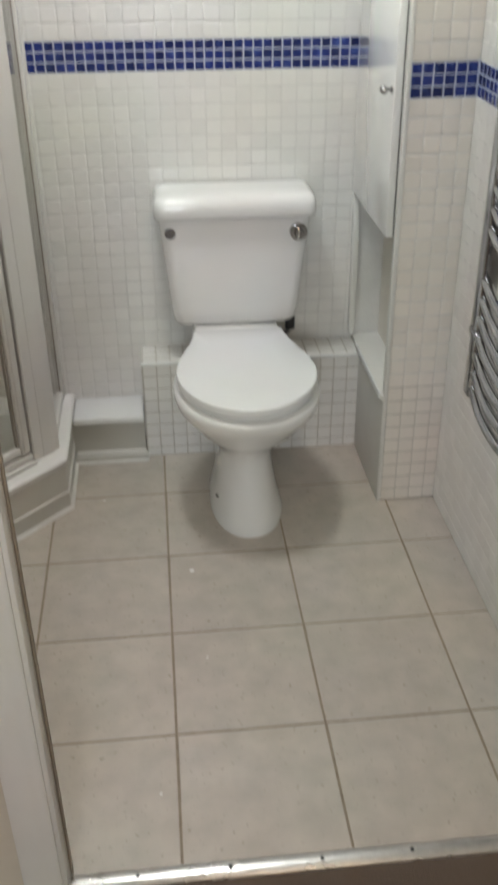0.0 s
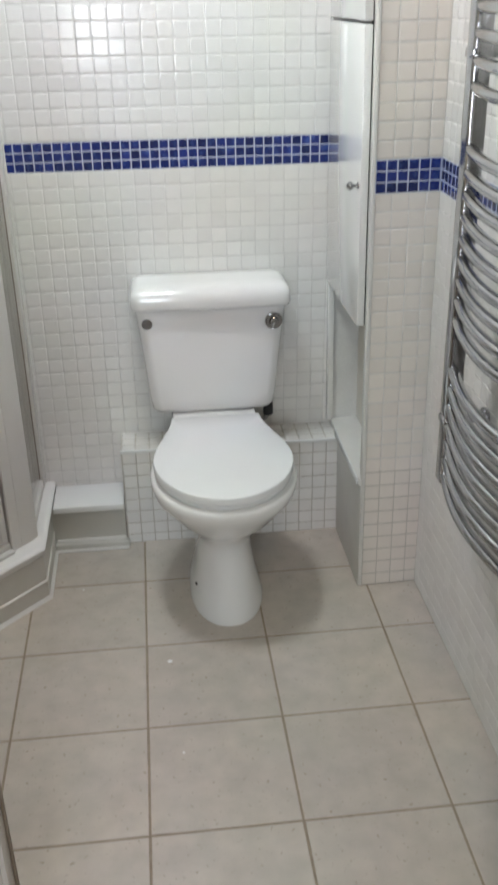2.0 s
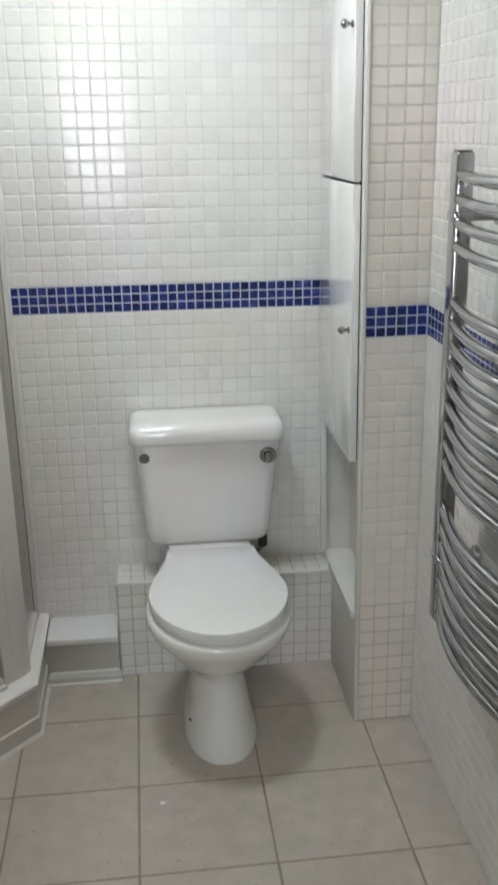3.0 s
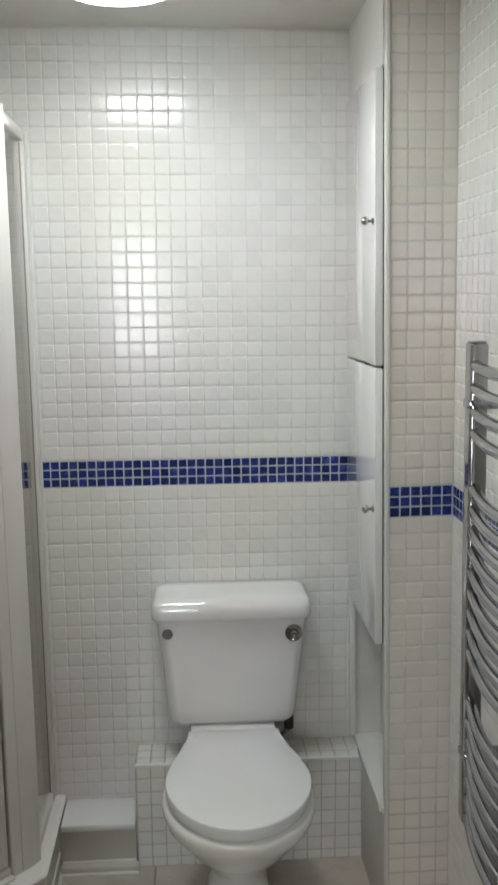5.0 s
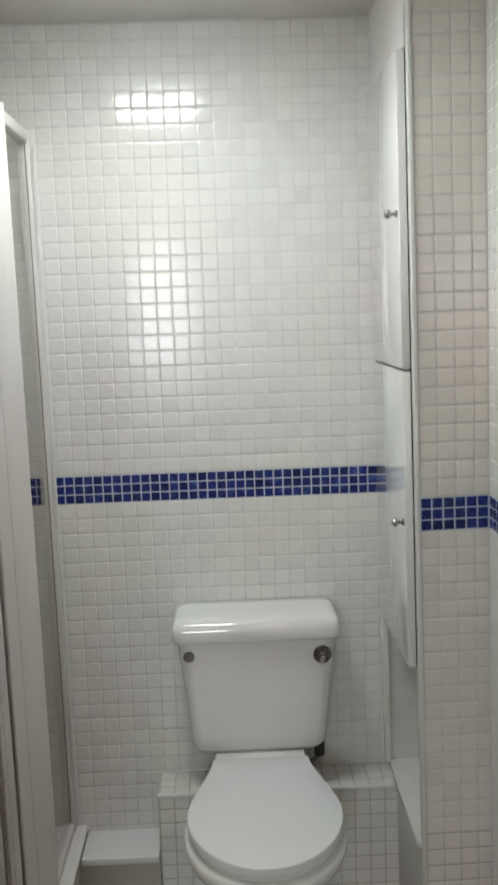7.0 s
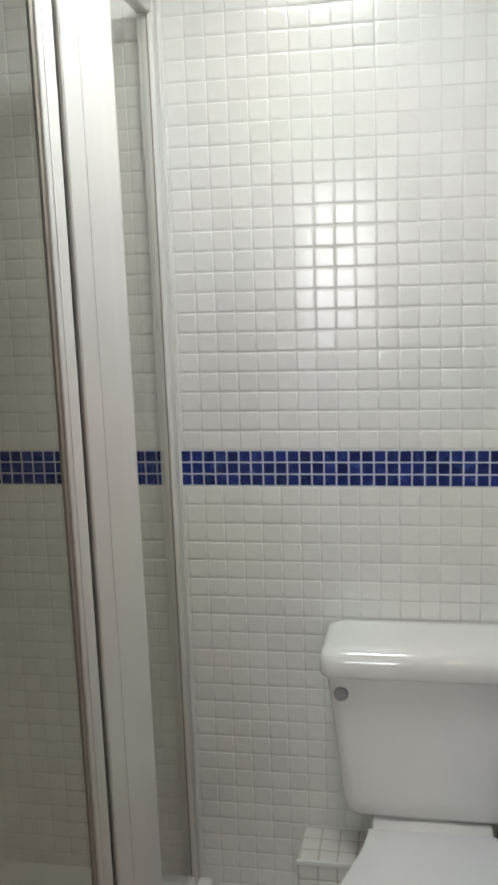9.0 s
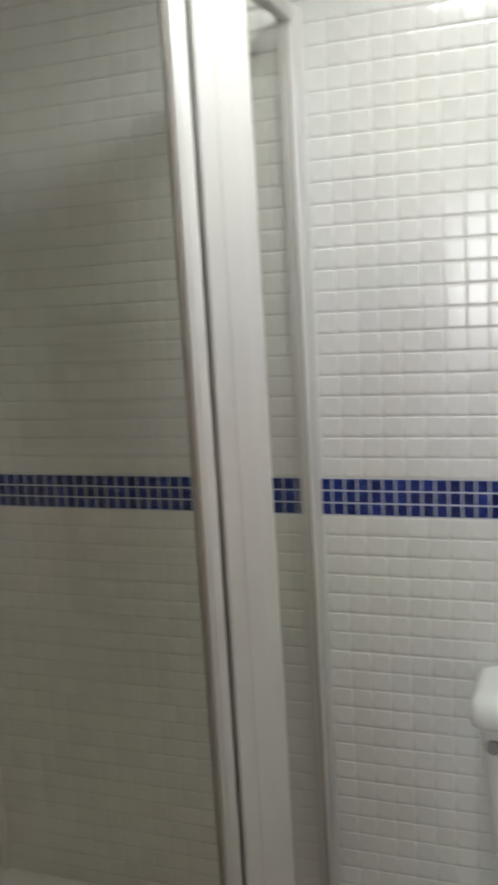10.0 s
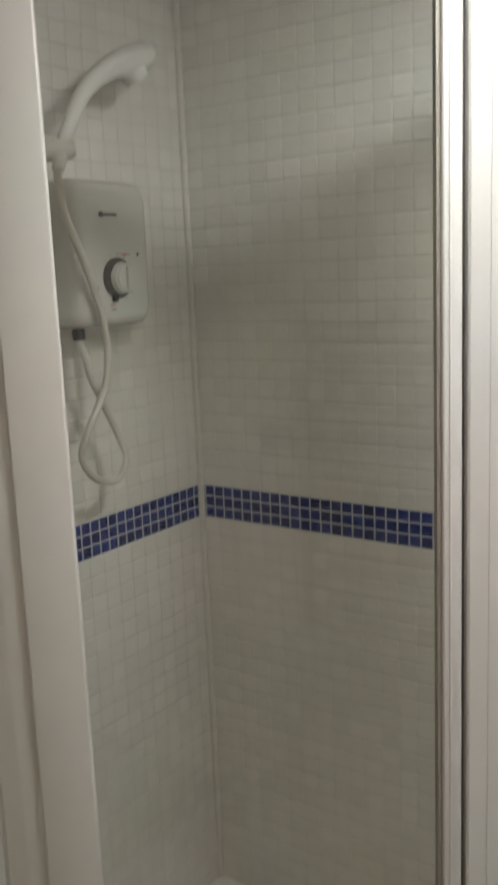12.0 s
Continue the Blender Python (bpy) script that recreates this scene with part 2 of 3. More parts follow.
wall_back = structure("wall_back", box(XL - 0.1, 0.0004, 0, XR + 0.15, 0.12, CEIL), GROUT, "white tiled bathroom wall with a blue mosaic band", "wall")
wall_left = structure("wall_left", box(XL - 0.12, DOORY, 0, XL - 0.0004, 0.0004, CEIL), GROUT, "white tiled wall beside the shower with blue band", "wall")
wall_right = structure("wall_right", box(XR + 0.0004, DOORY - 0.05, 0, XR + 0.12, 0.003, CEIL + 0.01), CLEANGROUT, "white tiled wall behind the chrome towel radiator", "wall")
wall_right.matrix_world = LEAN
ceiling = structure("ceiling", box(XL - 0.15, DOORY - 0.05, CEIL, XR + 0.2, 0.12, CEIL + 0.1), CEILPAINT, "white painted bathroom ceiling", "ceiling")
floor = structure("floor", box(XL - 0.12, -1.4995, -0.1, XR + 0.2, 0.1, -0.0012), FLOORGROUT, "pale square floor tiles with brown grout", "floor")
# partition with the doorway
wall_door = root("wall_door", "painted partition wall around the bathroom doorway", "wall", kind="structure")
part("partition", box(-2.6, HALLY, 0, JL - 0.025, DOORY, CEIL), HALLPAINT, wall_door, smooth=None)
part("partition", box(JR + 0.025, HALLY, 0, XR + 0.2, DOORY, CEIL), PAINT, wall_door, smooth=None)
part("partition", box(JL - 0.025, HALLY, HEAD + 0.025, JR + 0.025, DOORY, CEIL), HALLPAINT, wall_door, smooth=None)

door_frame = root("door_frame", "cream gloss door lining and architrave of the bathroom doorway", "door frame", kind="structure")
part("lining", box(JL - 0.024, HALLY - 0.004, 0, JL, DOORY + 0.004, HEAD, 0.003), WOODTRIM, door_frame)
part("lining", box(JR, HALLY - 0.004, 0, JR + 0.024, DOORY + 0.004, HEAD, 0.003), WOODTRIM, door_frame)
part("lining", box(JL - 0.024, HALLY - 0.004, HEAD + 0.0005, JR + 0.024, DOORY + 0.004, HEAD + 0.024, 0.003), WOODTRIM, door_frame)


# added strip, coloured as the shade along the door stop
part("draught_strip", box(JL + 0.0002, DOORY - 0.016, 0.006, JL + 0.0042, DOORY - 0.006, HEAD - 0.002, 0.001), BROWN, door_frame, "dark brown strip painted as door stop shade")


def architrave_profile(width, deep):
    """Across the moulding, from the opening outwards: (across, proud)."""
    return [(0.0, 0.0), (0.0, deep * 0.55), (0.006, deep * 0.8), (0.014, deep * 0.8), (0.018, deep), (width - 0.008, deep), (width, deep * 0.75), (width, 0.0)]


def architrave(kind):
    prof = architrave_profile(0.062, 0.016)
    if kind == "left":
        return loft([[(JL - 0.008 - a, HALLY - 0.001 - p, z) for a, p in prof] for z in (0.0, HEAD + 0.008)])
    return loft([[(x, HALLY - 0.001 - p, HEAD + 0.009 + a) for a, p in prof] for x in (JL - 0.07, JR + 0.012)])


part("architrave", architrave("left"), WOODTRIM, door_frame)
part("architrave", architrave("head"), WOODTRIM, door_frame)

# hall
hall_floor = structure("floor_hall", box(-2.6, -4.3, -0.1, JR + 0.2, -1.5, -0.002), CARPET, "worn brown carpet in the hall", "carpet")
wall_hall_right = structure("wall_hall_right", box(JR + 0.006, -4.3, 0, JR + 0.15, HALLY - 0.006, CEIL + 0.1), PAINT, "painted hall wall beside the bathroom door", "wall")
wall_hall_left = structure("wall_hall_left", box(-2.75, -4.3, 0, -2.6, DOORY, CEIL + 0.1), HALLPAINT, "painted hall side wall", "wall")
ceiling_hall = structure("ceiling_hall", box(-2.75, -4.4, CEIL + 0.1, JR + 0.2, HALLY, CEIL + 0.2), CEILPAINT, "white hall ceiling", "ceiling")
baseboard = structure("baseboard_hall", box(JR - 0.008, -4.2, 0, JR + 0.0055, HALLY - 0.007, 0.095, 0.003), WOODTRIM, "cream gloss skirting board on the hall carpet", "baseboard")
wall_hall_back = root("wall_hall_back", "painted hall wall with a window", "wall", kind="structure")
WX0, WX1, WZ0, WZ1 = -1.19, -0.61, 1.08, 2.08
for b in (box(-2.75, -4.3, 0, WX0, -4.2, CEIL + 0.1), box(WX1, -4.3, 0, JR + 0.15, -4.2, CEIL + 0.1), box(WX0, -4.3, 0, WX1, -4.2, WZ0), box(WX0, -4.3, WZ1, WX1, -4.2, CEIL + 0.1)):
    part("wall_section", b, HALLPAINT, wall_hall_back, smooth=None)
window = root("window_1", "white framed hall window letting in daylight", "window", kind="structure")
for b in (box(WX0, -4.28, WZ0, WX1, -4.23, WZ0 + 0.045, 0.004), box(WX0, -4.28, WZ1 - 0.045, WX1, -4.23, WZ1, 0.004), box(WX0, -4.28, WZ0 + 0.046, WX0 + 0.045, -4.23, WZ1 - 0.046, 0.004), box(WX1 - 0.045, -4.28, WZ0 + 0.046, WX1, -4.23, WZ1 - 0.046, 0.004)):
    part("window_frame", b, ENAMEL, window)
pane = part("pane", box(WX0 + 0.045, -4.262, WZ0 + 0.045, WX1 - 0.045, -4.258, WZ1 - 0.045), WINGLASS, window, smooth=None)
pane.visible_shadow = False

# threshold strip
strip = root("threshold_strip", "scuffed aluminium threshold strip with dark screws between tiles and carpet", "threshold")
prof = [(-1.521, -0.002), (-1.520, 0.0015), (-1.513, 0.0045), (-1.504, 0.0055), (-1.495, 0.0045), (-1.488, 0.0015), (-1.487, -0.002)]
part("strip", loft([[(x, y, z) for y, z in prof] for x in (JL + 0.001, JR - 0.001)]), ALU, strip)
for k in range(5):
    x = -0.640 + 0.163 * k
    part("screw", cyl((x, -1.5035, 0.003), (x, -1.5035, 0.0068), 0.004, 10), DARK, strip)


# ---------------------------------------------------------------- toilet
TX = -0.338


def ring(z, hw, front, back, mid=-0.40, n=40, e_front=2.15, e_back=3.2, hb=None):
    """A plan outline: round to the front, squarer to the back, hb wide at the back."""
    pts = []
    for k in range(n):
        a = 2 * math.pi * k / n
        c, s = math.cos(a), math.sin(a)
        e = e_front if s < 0 else e_back
        x = math.copysign(abs(c) ** (2 / e), c) * hw
        y = math.copysign(abs(s) ** (2 / e), s)
        y = mid + (y * (back - mid) if s >= 0 else y * (mid - front))
        if hb and s > 0:
            t = (y - mid) / (back - mid)
            x *= 1 + (hb / hw - 1) * t ** 1.6
        pts.append((TX + x, y, z))
    return pts


def d_shape(z, hw, front, back, hb, mid=-0.42, n=28, shrink=0.0):
    """The seat's outline: round in front, drawn in to a straight back."""
    pts = []
    for k in range(n + 1):
        a = math.pi + math.pi * k / n
        pts.append((TX + math.cos(a) * (hw - shrink), mid + math.sin(a) * (mid - front - shrink), z))
    for k in range(1, 10):
        t = k / 10
        s = t * t * (3 - 2 * t) * 0.85 + t * 0.15
        pts.append((TX + (hw - shrink) + (hb - hw) * s, mid + (back - shrink - mid) * t, z))
    pts.append((TX + hb - shrink, back - shrink, z))
    left = [(2 * TX - x, y, z) for x, y, z in pts[n + 1:]]
    return pts + left[::-1]


toilet = root("toilet", "white close-coupled toilet with closed seat on tiled floor", "toilet")
pan = part("pan", loft([
    ring(0.0, 0.100, -0.560, -0.19, -0.38), ring(0.012, 0.099, -0.560, -0.19, -0.38), ring(0.030, 0.093, -0.552, -0.19, -0.38), ring(0.080, 0.082, -0.530, -0.19, -0.37),
    ring(0.140, 0.074, -0.506, -0.19, -0.36), ring(0.190, 0.073, -0.496, -0.19, -0.36), ring(0.225, 0.086, -0.512, -0.18, -0.37), ring(0.260, 0.115, -0.548, -0.17, -0.38),
    ring(0.295, 0.145, -0.586, -0.17, -0.39), ring(0.330, 0.168, -0.612, -0.17, -0.40, hb=0.14), ring(0.355, 0.183, -0.634, -0.17, -0.41, hb=0.14), ring(0.375, 0.188, -0.644, -0.17, -0.41, hb=0.14),
    ring(0.389, 0.188, -0.644, -0.17, -0.41, hb=0.14), ring(0.3955, 0.182, -0.637, -0.17, -0.41, hb=0.135)]), CERAMIC, toilet, smooth=60)
part("pan_platform", loft([round_rect(TX - 0.085, -0.30, TX + 0.085, -0.125, 0.03, 0.20), round_rect(TX - 0.11, -0.30, TX + 0.11, -0.125, 0.03, 0.34), round_rect(TX - 0.12, -0.26, TX + 0.12, -0.02, 0.02, 0.36), round_rect(TX - 0.12, -0.200, TX + 0.12, -0.02, 0.02, 0.412), round_rect(TX - 0.115, -0.19, TX + 0.115, -0.025, 0.02, 0.4235)]), CERAMIC, toilet, smooth=60)
part("fixing_hole", cyl((TX - 0.0835, -0.455, 0.072), (TX - 0.0865, -0.457, 0.071), 0.0045, 10), DARK, pan)
part("seat", loft([d_shape(0.3965, 0.170, -0.630, -0.172, 0.116), d_shape(0.400, 0.174, -0.634, -0.168, 0.120), d_shape(0.408, 0.174, -0.634, -0.168, 0.120), d_shape(0.411, 0.170, -0.630, -0.172, 0.116)]), PLASTIC, toilet, smooth=60)
part("seat_lid", loft([d_shape(0.4135, 0.175, -0.637, -0.176, 0.120), d_shape(0.4155, 0.179, -0.641, -0.173, 0.123), d_shape(0.4300, 0.179, -0.641, -0.173, 0.123), d_shape(0.4335, 0.1775, -0.6395, -0.1745, 0.1215), d_shape(0.4350, 0.1745, -0.636, -0.177, 0.119), d_shape(0.4365, 0.10, -0.54, -0.26, 0.07)]), PLASTIC, toilet, smooth=40)


def cistern_ring(z, hw, front, r=0.03, back=-0.004):
    return round_rect(TX - hw, front, TX + hw, back, r, z, 8)


cistern = part("cistern", loft([cistern_ring(0.424, 0.150, -0.110), cistern_ring(0.429, 0.164, -0.124), cistern_ring(0.441, 0.172, -0.132), cistern_ring(0.47, 0.177, -0.136), cistern_ring(0.60, 0.189, -0.144), cistern_ring(0.70, 0.199, -0.151), cistern_ring(0.7385, 0.203, -0.154)]), CERAMIC, toilet, smooth=60)
part("cistern_lid", loft([cistern_ring(0.739, 0.206, -0.160), cistern_ring(0.742, 0.2125, -0.170), cistern_ring(0.750, 0.2145, -0.174), cistern_ring(0.775, 0.2135, -0.173), cistern_ring(0.788, 0.210, -0.167), cistern_ring(0.796, 0.202, -0.156), cistern_ring(0.7995, 0.190, -0.142, 0.025, -0.016), cistern_ring(0.801, 0.15, -0.11, 0.025, -0.04)]), CERAMIC, toilet, smooth=60)
part("overflow_plug", cyl((-0.511, -0.150, 0.703), (-0.511, -0.157, 0.703), 0.0145, 20, bevel=0.002), DULLCHROME, cistern)
lever = part("flush_lever", cyl((-0.171, -0.150, 0.698), (-0.171, -0.163, 0.698), 0.0235, 28, bevel=0.004), CHROME, cistern, "chrome flush lever")
part("lever_hub", cyl((-0.171, -0.163, 0.698), (-0.171, -0.180, 0.698), 0.013, 20, 0.010, bevel=0.003), CHROME, lever)
part("lever_arm", tube([(-0.171, -0.176, 0.700), (-0.173, -0.180, 0.693), (-0.176, -0.182, 0.686)], 0.0065, 10), CHROME, lever)
part("inlet_valve", cyl((-0.178, -0.085, 0.388), (-0.178, -0.085, 0.426), 0.014, 14, bevel=0.002), DARK, cistern, "black plastic inlet nut")
part("inlet_pipe", tube([(-0.178, -0.085, 0.396), (-0.184, -0.075, 0.375), (-0.20, -0.06, 0.35), (-0.205, -0.05, 0.312)], 0.0075, 10), DULLCHROME, cistern)


# ---------------------------------------------------------------- ledge and step
ledge = root("pipe_boxing", "low tiled boxing behind the toilet", "tiled ledge", kind="structure")
LX0, LX1, LY, LZ = -0.612, 0.031, -0.119, 0.311
part("core", box(LX0 + 0.0006, LY + 0.0006, 0, LX1, 0.0003, LZ - 0.0006), DIRTYGROUT, ledge, smooth=None)
part("edge_trim", box(LX0 - 0.001, LY - 0.0025, LZ - 0.008, LX1, LY + 0.005, LZ + 0.0015, 0.001), PLASTIC, ledge)
step = root("white_step", "small white boxed step between shower tray and boxing", "step")
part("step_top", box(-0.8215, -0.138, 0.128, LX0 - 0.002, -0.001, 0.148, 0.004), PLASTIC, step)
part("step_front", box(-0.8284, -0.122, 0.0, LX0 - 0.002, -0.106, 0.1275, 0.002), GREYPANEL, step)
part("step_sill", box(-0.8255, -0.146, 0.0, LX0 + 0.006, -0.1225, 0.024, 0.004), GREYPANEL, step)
part("sealant_bead", cyl((-0.820, -0.147, 0.003), (LX0 + 0.004, -0.147, 0.003), 0.006, 8), SILICONE, step)
part("sealant_bead", cyl((-0.820, -0.124, 0.026), (LX0 - 0.004, -0.124, 0.026), 0.005, 8), SILICONE, step)


# ---------------------------------------------------------------- boxed cupboard
cupboard = root("corner_cupboard", "built-in white cupboard with two gloss doors in a tiled column tinted for hall light", "cupboard")
CY0, CY1 = BOXY + 0.02, -0.030
Z0, ZS, ZD, ZT = 0.335, 0.763, 1.432, 2.088
W = XR + 0.002
part("side_panel", box(0.012, BOXY + 0.004, 0.0, 0.026, -0.119, Z0 - 0.018, 0.002), GREYPANEL, cupboard, "pale grey lower panel")
part("niche_shelf", box(0.008, BOXY + 0.004, Z0 - 0.0175, W, -0.0, Z0, 0.003), PAINT, cupboard)
part("niche_back", box(0.150, BOXY + 0.025, Z0 + 0.0005, W, -0.0, 2.28), GROUT, cupboard, smooth=None)
part("niche_panel", box(0.088, BOXY + 0.025, Z0 + 0.0005, 0.1495, CY1 + 0.0025, ZS - 0.003), WOODTRIM, cupboard, "cream painted niche back", smooth=None)
part("frame_stile", box(-0.004, CY1 - 0.012, Z0 + 0.0005, 0.012, CY1 + 0.002, ZS - 0.003, 0.002), PAINT, cupboard)
part("shelf_lip", box(0.003, BOXY + 0.012, Z0 - 0.016, 0.0078, -0.119, Z0 + 0.006, 0.002), PLASTIC, cupboard)
part("top_panel", box(0.0085, BOXY + 0.006, ZT + 0.004, 0.1495, -0.0, CEIL), PAINT, cupboard)
part("far_jamb", box(0.0006, CY1 + 0.003, Z0 + 0.0005, 0.1495, -0.0, ZT + 0.0035), GROUT, cupboard, smooth=None)
part("column_core", box(BOXX + 0.004, BOXY + 0.0006, 0, W, BOXY + 0.0245, CEIL + 0.004), GROUT, cupboard, smooth=None)
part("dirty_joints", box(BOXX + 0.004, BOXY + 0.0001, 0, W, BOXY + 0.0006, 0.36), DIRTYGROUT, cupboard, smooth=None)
# black strip that paints the shadow in the gap beside the doors
part("door_gap", box(0.0113, BOXY + 0.0172, ZS, 0.0133, BOXY + 0.03, ZT), DARK, cupboard)
part("corner_trim", box(0.0136, BOXY - 0.004, 0, BOXX + 0.0035, BOXY + 0.018, CEIL + 0.004, 0.003), PAINT, cupboard)
part("carcass_floor", box(0.0125, CY0, ZS, 0.1495, CY1, ZS + 0.016), GLOSSWHITE, cupboard)


def cupboard_door(z0, z1, knob_z):
    d = part("cupboard_door", box(-0.007, BOXY + 0.013, z0, 0.011, CY1, z1, 0.002), GLOSSWHITE, cupboard, "white gloss door")
    k = part("knob", cyl((-0.007, -0.392, knob_z), (-0.011, -0.392, knob_z), 0.008, 16, bevel=0.001), DULLCHROME, d, "small metal knob")
    part("knob_neck", cyl((-0.011, -0.392, knob_z), (-0.022, -0.392, knob_z), 0.0035, 12), DULLCHROME, d)
    b = bmesh.new()
    bmesh.ops.create_uvsphere(b, u_segments=16, v_segments=10, radius=0.0095, matrix=Matrix.Translation((-0.026, -0.392, knob_z)))
    part("knob_ball", b, DULLCHROME, d, smooth=80)


cupboard_door(ZS - 0.002, ZD - 0.003, 1.093)
cupboard_door(ZD + 0.003, ZT, 1.762)
cupboard.matrix_world = LEAN


# ---------------------------------------------------------------- towel radiator
rad = root("towel_radiator", "curved chrome ladder towel radiator on the tiled wall", "towel radiator")
RX, RY0, RY1 = 0.096, -0.835, -1.262
for y in (RY0, RY1):
    part("post", box(RX - 0.017, y - 0.019, 0.555, RX + 0.017, y + 0.019, 1.508, 0.006, 3), CHROME, rad)
    part("end_cap", box(RX - 0.013, y - 0.015, 1.508, RX + 0.013, y + 0.015, 1.511, 0.001), DULLCHROME, rad)
heights = [1.468 - 0.042 * k for k in range(4)] + [1.238 - 0.040 * k for k in range(9)] + [0.815 - 0.040 * k for k in range(7)]
for z in heights:
    pts = [(RX - 0.002 - 0.030 * math.sin(math.pi * t), RY0 + 0.004 + (RY1 - RY0 - 0.008) * t, z) for t in (0, 0.04, 0.12, 0.25, 0.4, 0.5, 0.6, 0.75, 0.88, 0.96, 1)]
    part("bar", tube(pts, 0.0106, 12), CHROME, rad, smooth=80)
for y in (RY0, RY1):
    for z in (1.395, 0.70):
        br = part("bracket", cyl((RX + 0.012, y, z), (XR + 0.0, y, z), 0.011, 14, bevel=0.002), DULLCHROME, rad)
        part("bracket_clamp", box(RX - 0.019, y - 0.021, z - 0.009, RX + 0.019, y + 0.021, z + 0.009, 0.004), CHROME, br)
        part("bracket_rose", cyl((XR - 0.012, y, z), (XR - 0.0005, y, z), 0.02, 18, bevel=0.003), CHROME, br)
part("heating_element", cyl((RX, RY1 + 0.05, 0.60), (RX, RY1 + 0.012, 0.60), 0.014, 16, bevel=0.003), DARK, rad, "black heating element cap")
part("cable", tube([(RX, RY1 + 0.05, 0.60), (RX + 0.02, RY1 + 0.075, 0.55), (RX + 0.05, RY1 + 0.08, 0.46), (RX + 0.07, RY1 + 0.05, 0.39), (XR - 0.006, RY1 - 0.02, 0.37), (XR - 0.006, RY1 - 0.05, 0.43), (XR - 0.006, RY1 - 0.055, 0.60)], 0.003, 8), CABLE, rad, "thin beige cable loop")
rad.matrix_world = LEAN


# ---------------------------------------------------------------- ceiling lamp
lamp = root("ceiling_lamp", "round opal flush ceiling lamp, switched on", "ceiling lamp")
LMX, LMY = -0.566, -0.590


def turned(rows, x, y, n=48):
    return loft([[(x + r * math.cos(2 * math.pi * k / n), y + r * math.sin(2 * math.pi * k / n), CEIL - d) for k in range(n)] for r, d in rows])


part("rim", turned([(0.112, 0.0005), (0.118, 0.020), (0.127, 0.045), (0.1325, 0.064), (0.1335, 0.0725)], LMX, LMY), OPALSIDE, lamp, "faintly glowing lamp side", smooth=50)
part("dome", turned([(0.1335, 0.0730), (0.1320, 0.078), (0.124, 0.086), (0.105, 0.093), (0.076, 0.0975), (0.038, 0.100), (0.012, 0.1005)], LMX, LMY), OPAL, lamp, "glowing opal dome", smooth=80)
hall_lamp = root("hall_lamp", "round warm ceiling lamp in the hall", "ceiling lamp")
part("base_plate", cyl((-0.14, -2.25, CEIL + 0.08), (-0.14, -2.25, CEIL + 0.0995), 0.12, 32, bevel=0.003), ENAMEL, hall_lamp)
part("dome", loft([[(-0.14 + r * math.cos(2 * math.pi * k / 32), -2.25 + r * math.sin(2 * math.pi * k / 32), CEIL + 0.0795 - d) for k in range(32)] for r, d in [(0.115, 0), (0.116, 0.02), (0.10, 0.045), (0.05, 0.058)]]), HALLOPAL, hall_lamp, smooth=80)


# ---------------------------------------------------------------- shower
PX, PY = -0.848, 0.360        # the tray's corner: x, and distance from the back wall
QX, QY = XL + PY, -(PX - XL)  # the other corner, by symmetry
TOPZ, TRAYZ = 2.026, 0.165
tray = root("shower_tray", "white five-sided shower tray with raised rim", "shower tray")


def penta(grow, x0=XL + 0.001, y1=-0.001):
    g = grow
    inset = max(0.0, -g) * 0.6
    x0, y1 = x0 + inset, y1 - inset
    return [(x0, y1), (PX + g, y1), (PX + g, -PY - g * 0.41), (QX + g * 0.41, QY - g), (x0, QY - g)]


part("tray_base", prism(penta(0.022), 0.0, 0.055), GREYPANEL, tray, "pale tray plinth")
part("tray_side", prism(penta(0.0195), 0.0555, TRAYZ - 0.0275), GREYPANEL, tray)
part("side_bead", loft([[(x, y, z) for x, y in penta(g)] for g, z in ((0.0222, 0.0552), (0.0236, 0.0562), (0.0222, 0.0590), (0.0197, 0.0610))]), SILICONE, tray)
b = loft([[(x, y, z) for x, y in penta(g)] for g, z in ((0.0198, TRAYZ - 0.027), (0.0225, TRAYZ - 0.024), (0.0232, TRAYZ - 0.018), (0.0255, TRAYZ - 0.015), (0.027, TRAYZ - 0.006), (0.022, TRAYZ - 0.001), (0.012, TRAYZ), (-0.085, TRAYZ), (-0.095, TRAYZ - 0.004), (-0.11, TRAYZ - 0.028), (-0.15, TRAYZ - 0.036))])
part("tray_rim", b, CERAMIC, tray, smooth=50)
part("floor_sealant", loft([[(x, y, z) for x, y in penta(g)] for g, z in ((0.022, 0.0), (0.030, 0.0005), (0.027, 0.005), (0.0225, 0.010))]), SILICONE, tray)

enclosure = root("shower_enclosure", "white framed corner shower enclosure with pivot door closed", "shower enclosure")
# the door side: x along the front from the post by the back wall, y out of the shower
F0, GLASSX = Vector((-0.859, -0.335, 0)), -0.8640
FRONT = 0.7071
front = Matrix(((-FRONT, FRONT, 0, F0.x), (-FRONT, -FRONT, 0, F0.y), (0, 0, 1, 0), (0, 0, 0, 1)))
LEN = 0.705
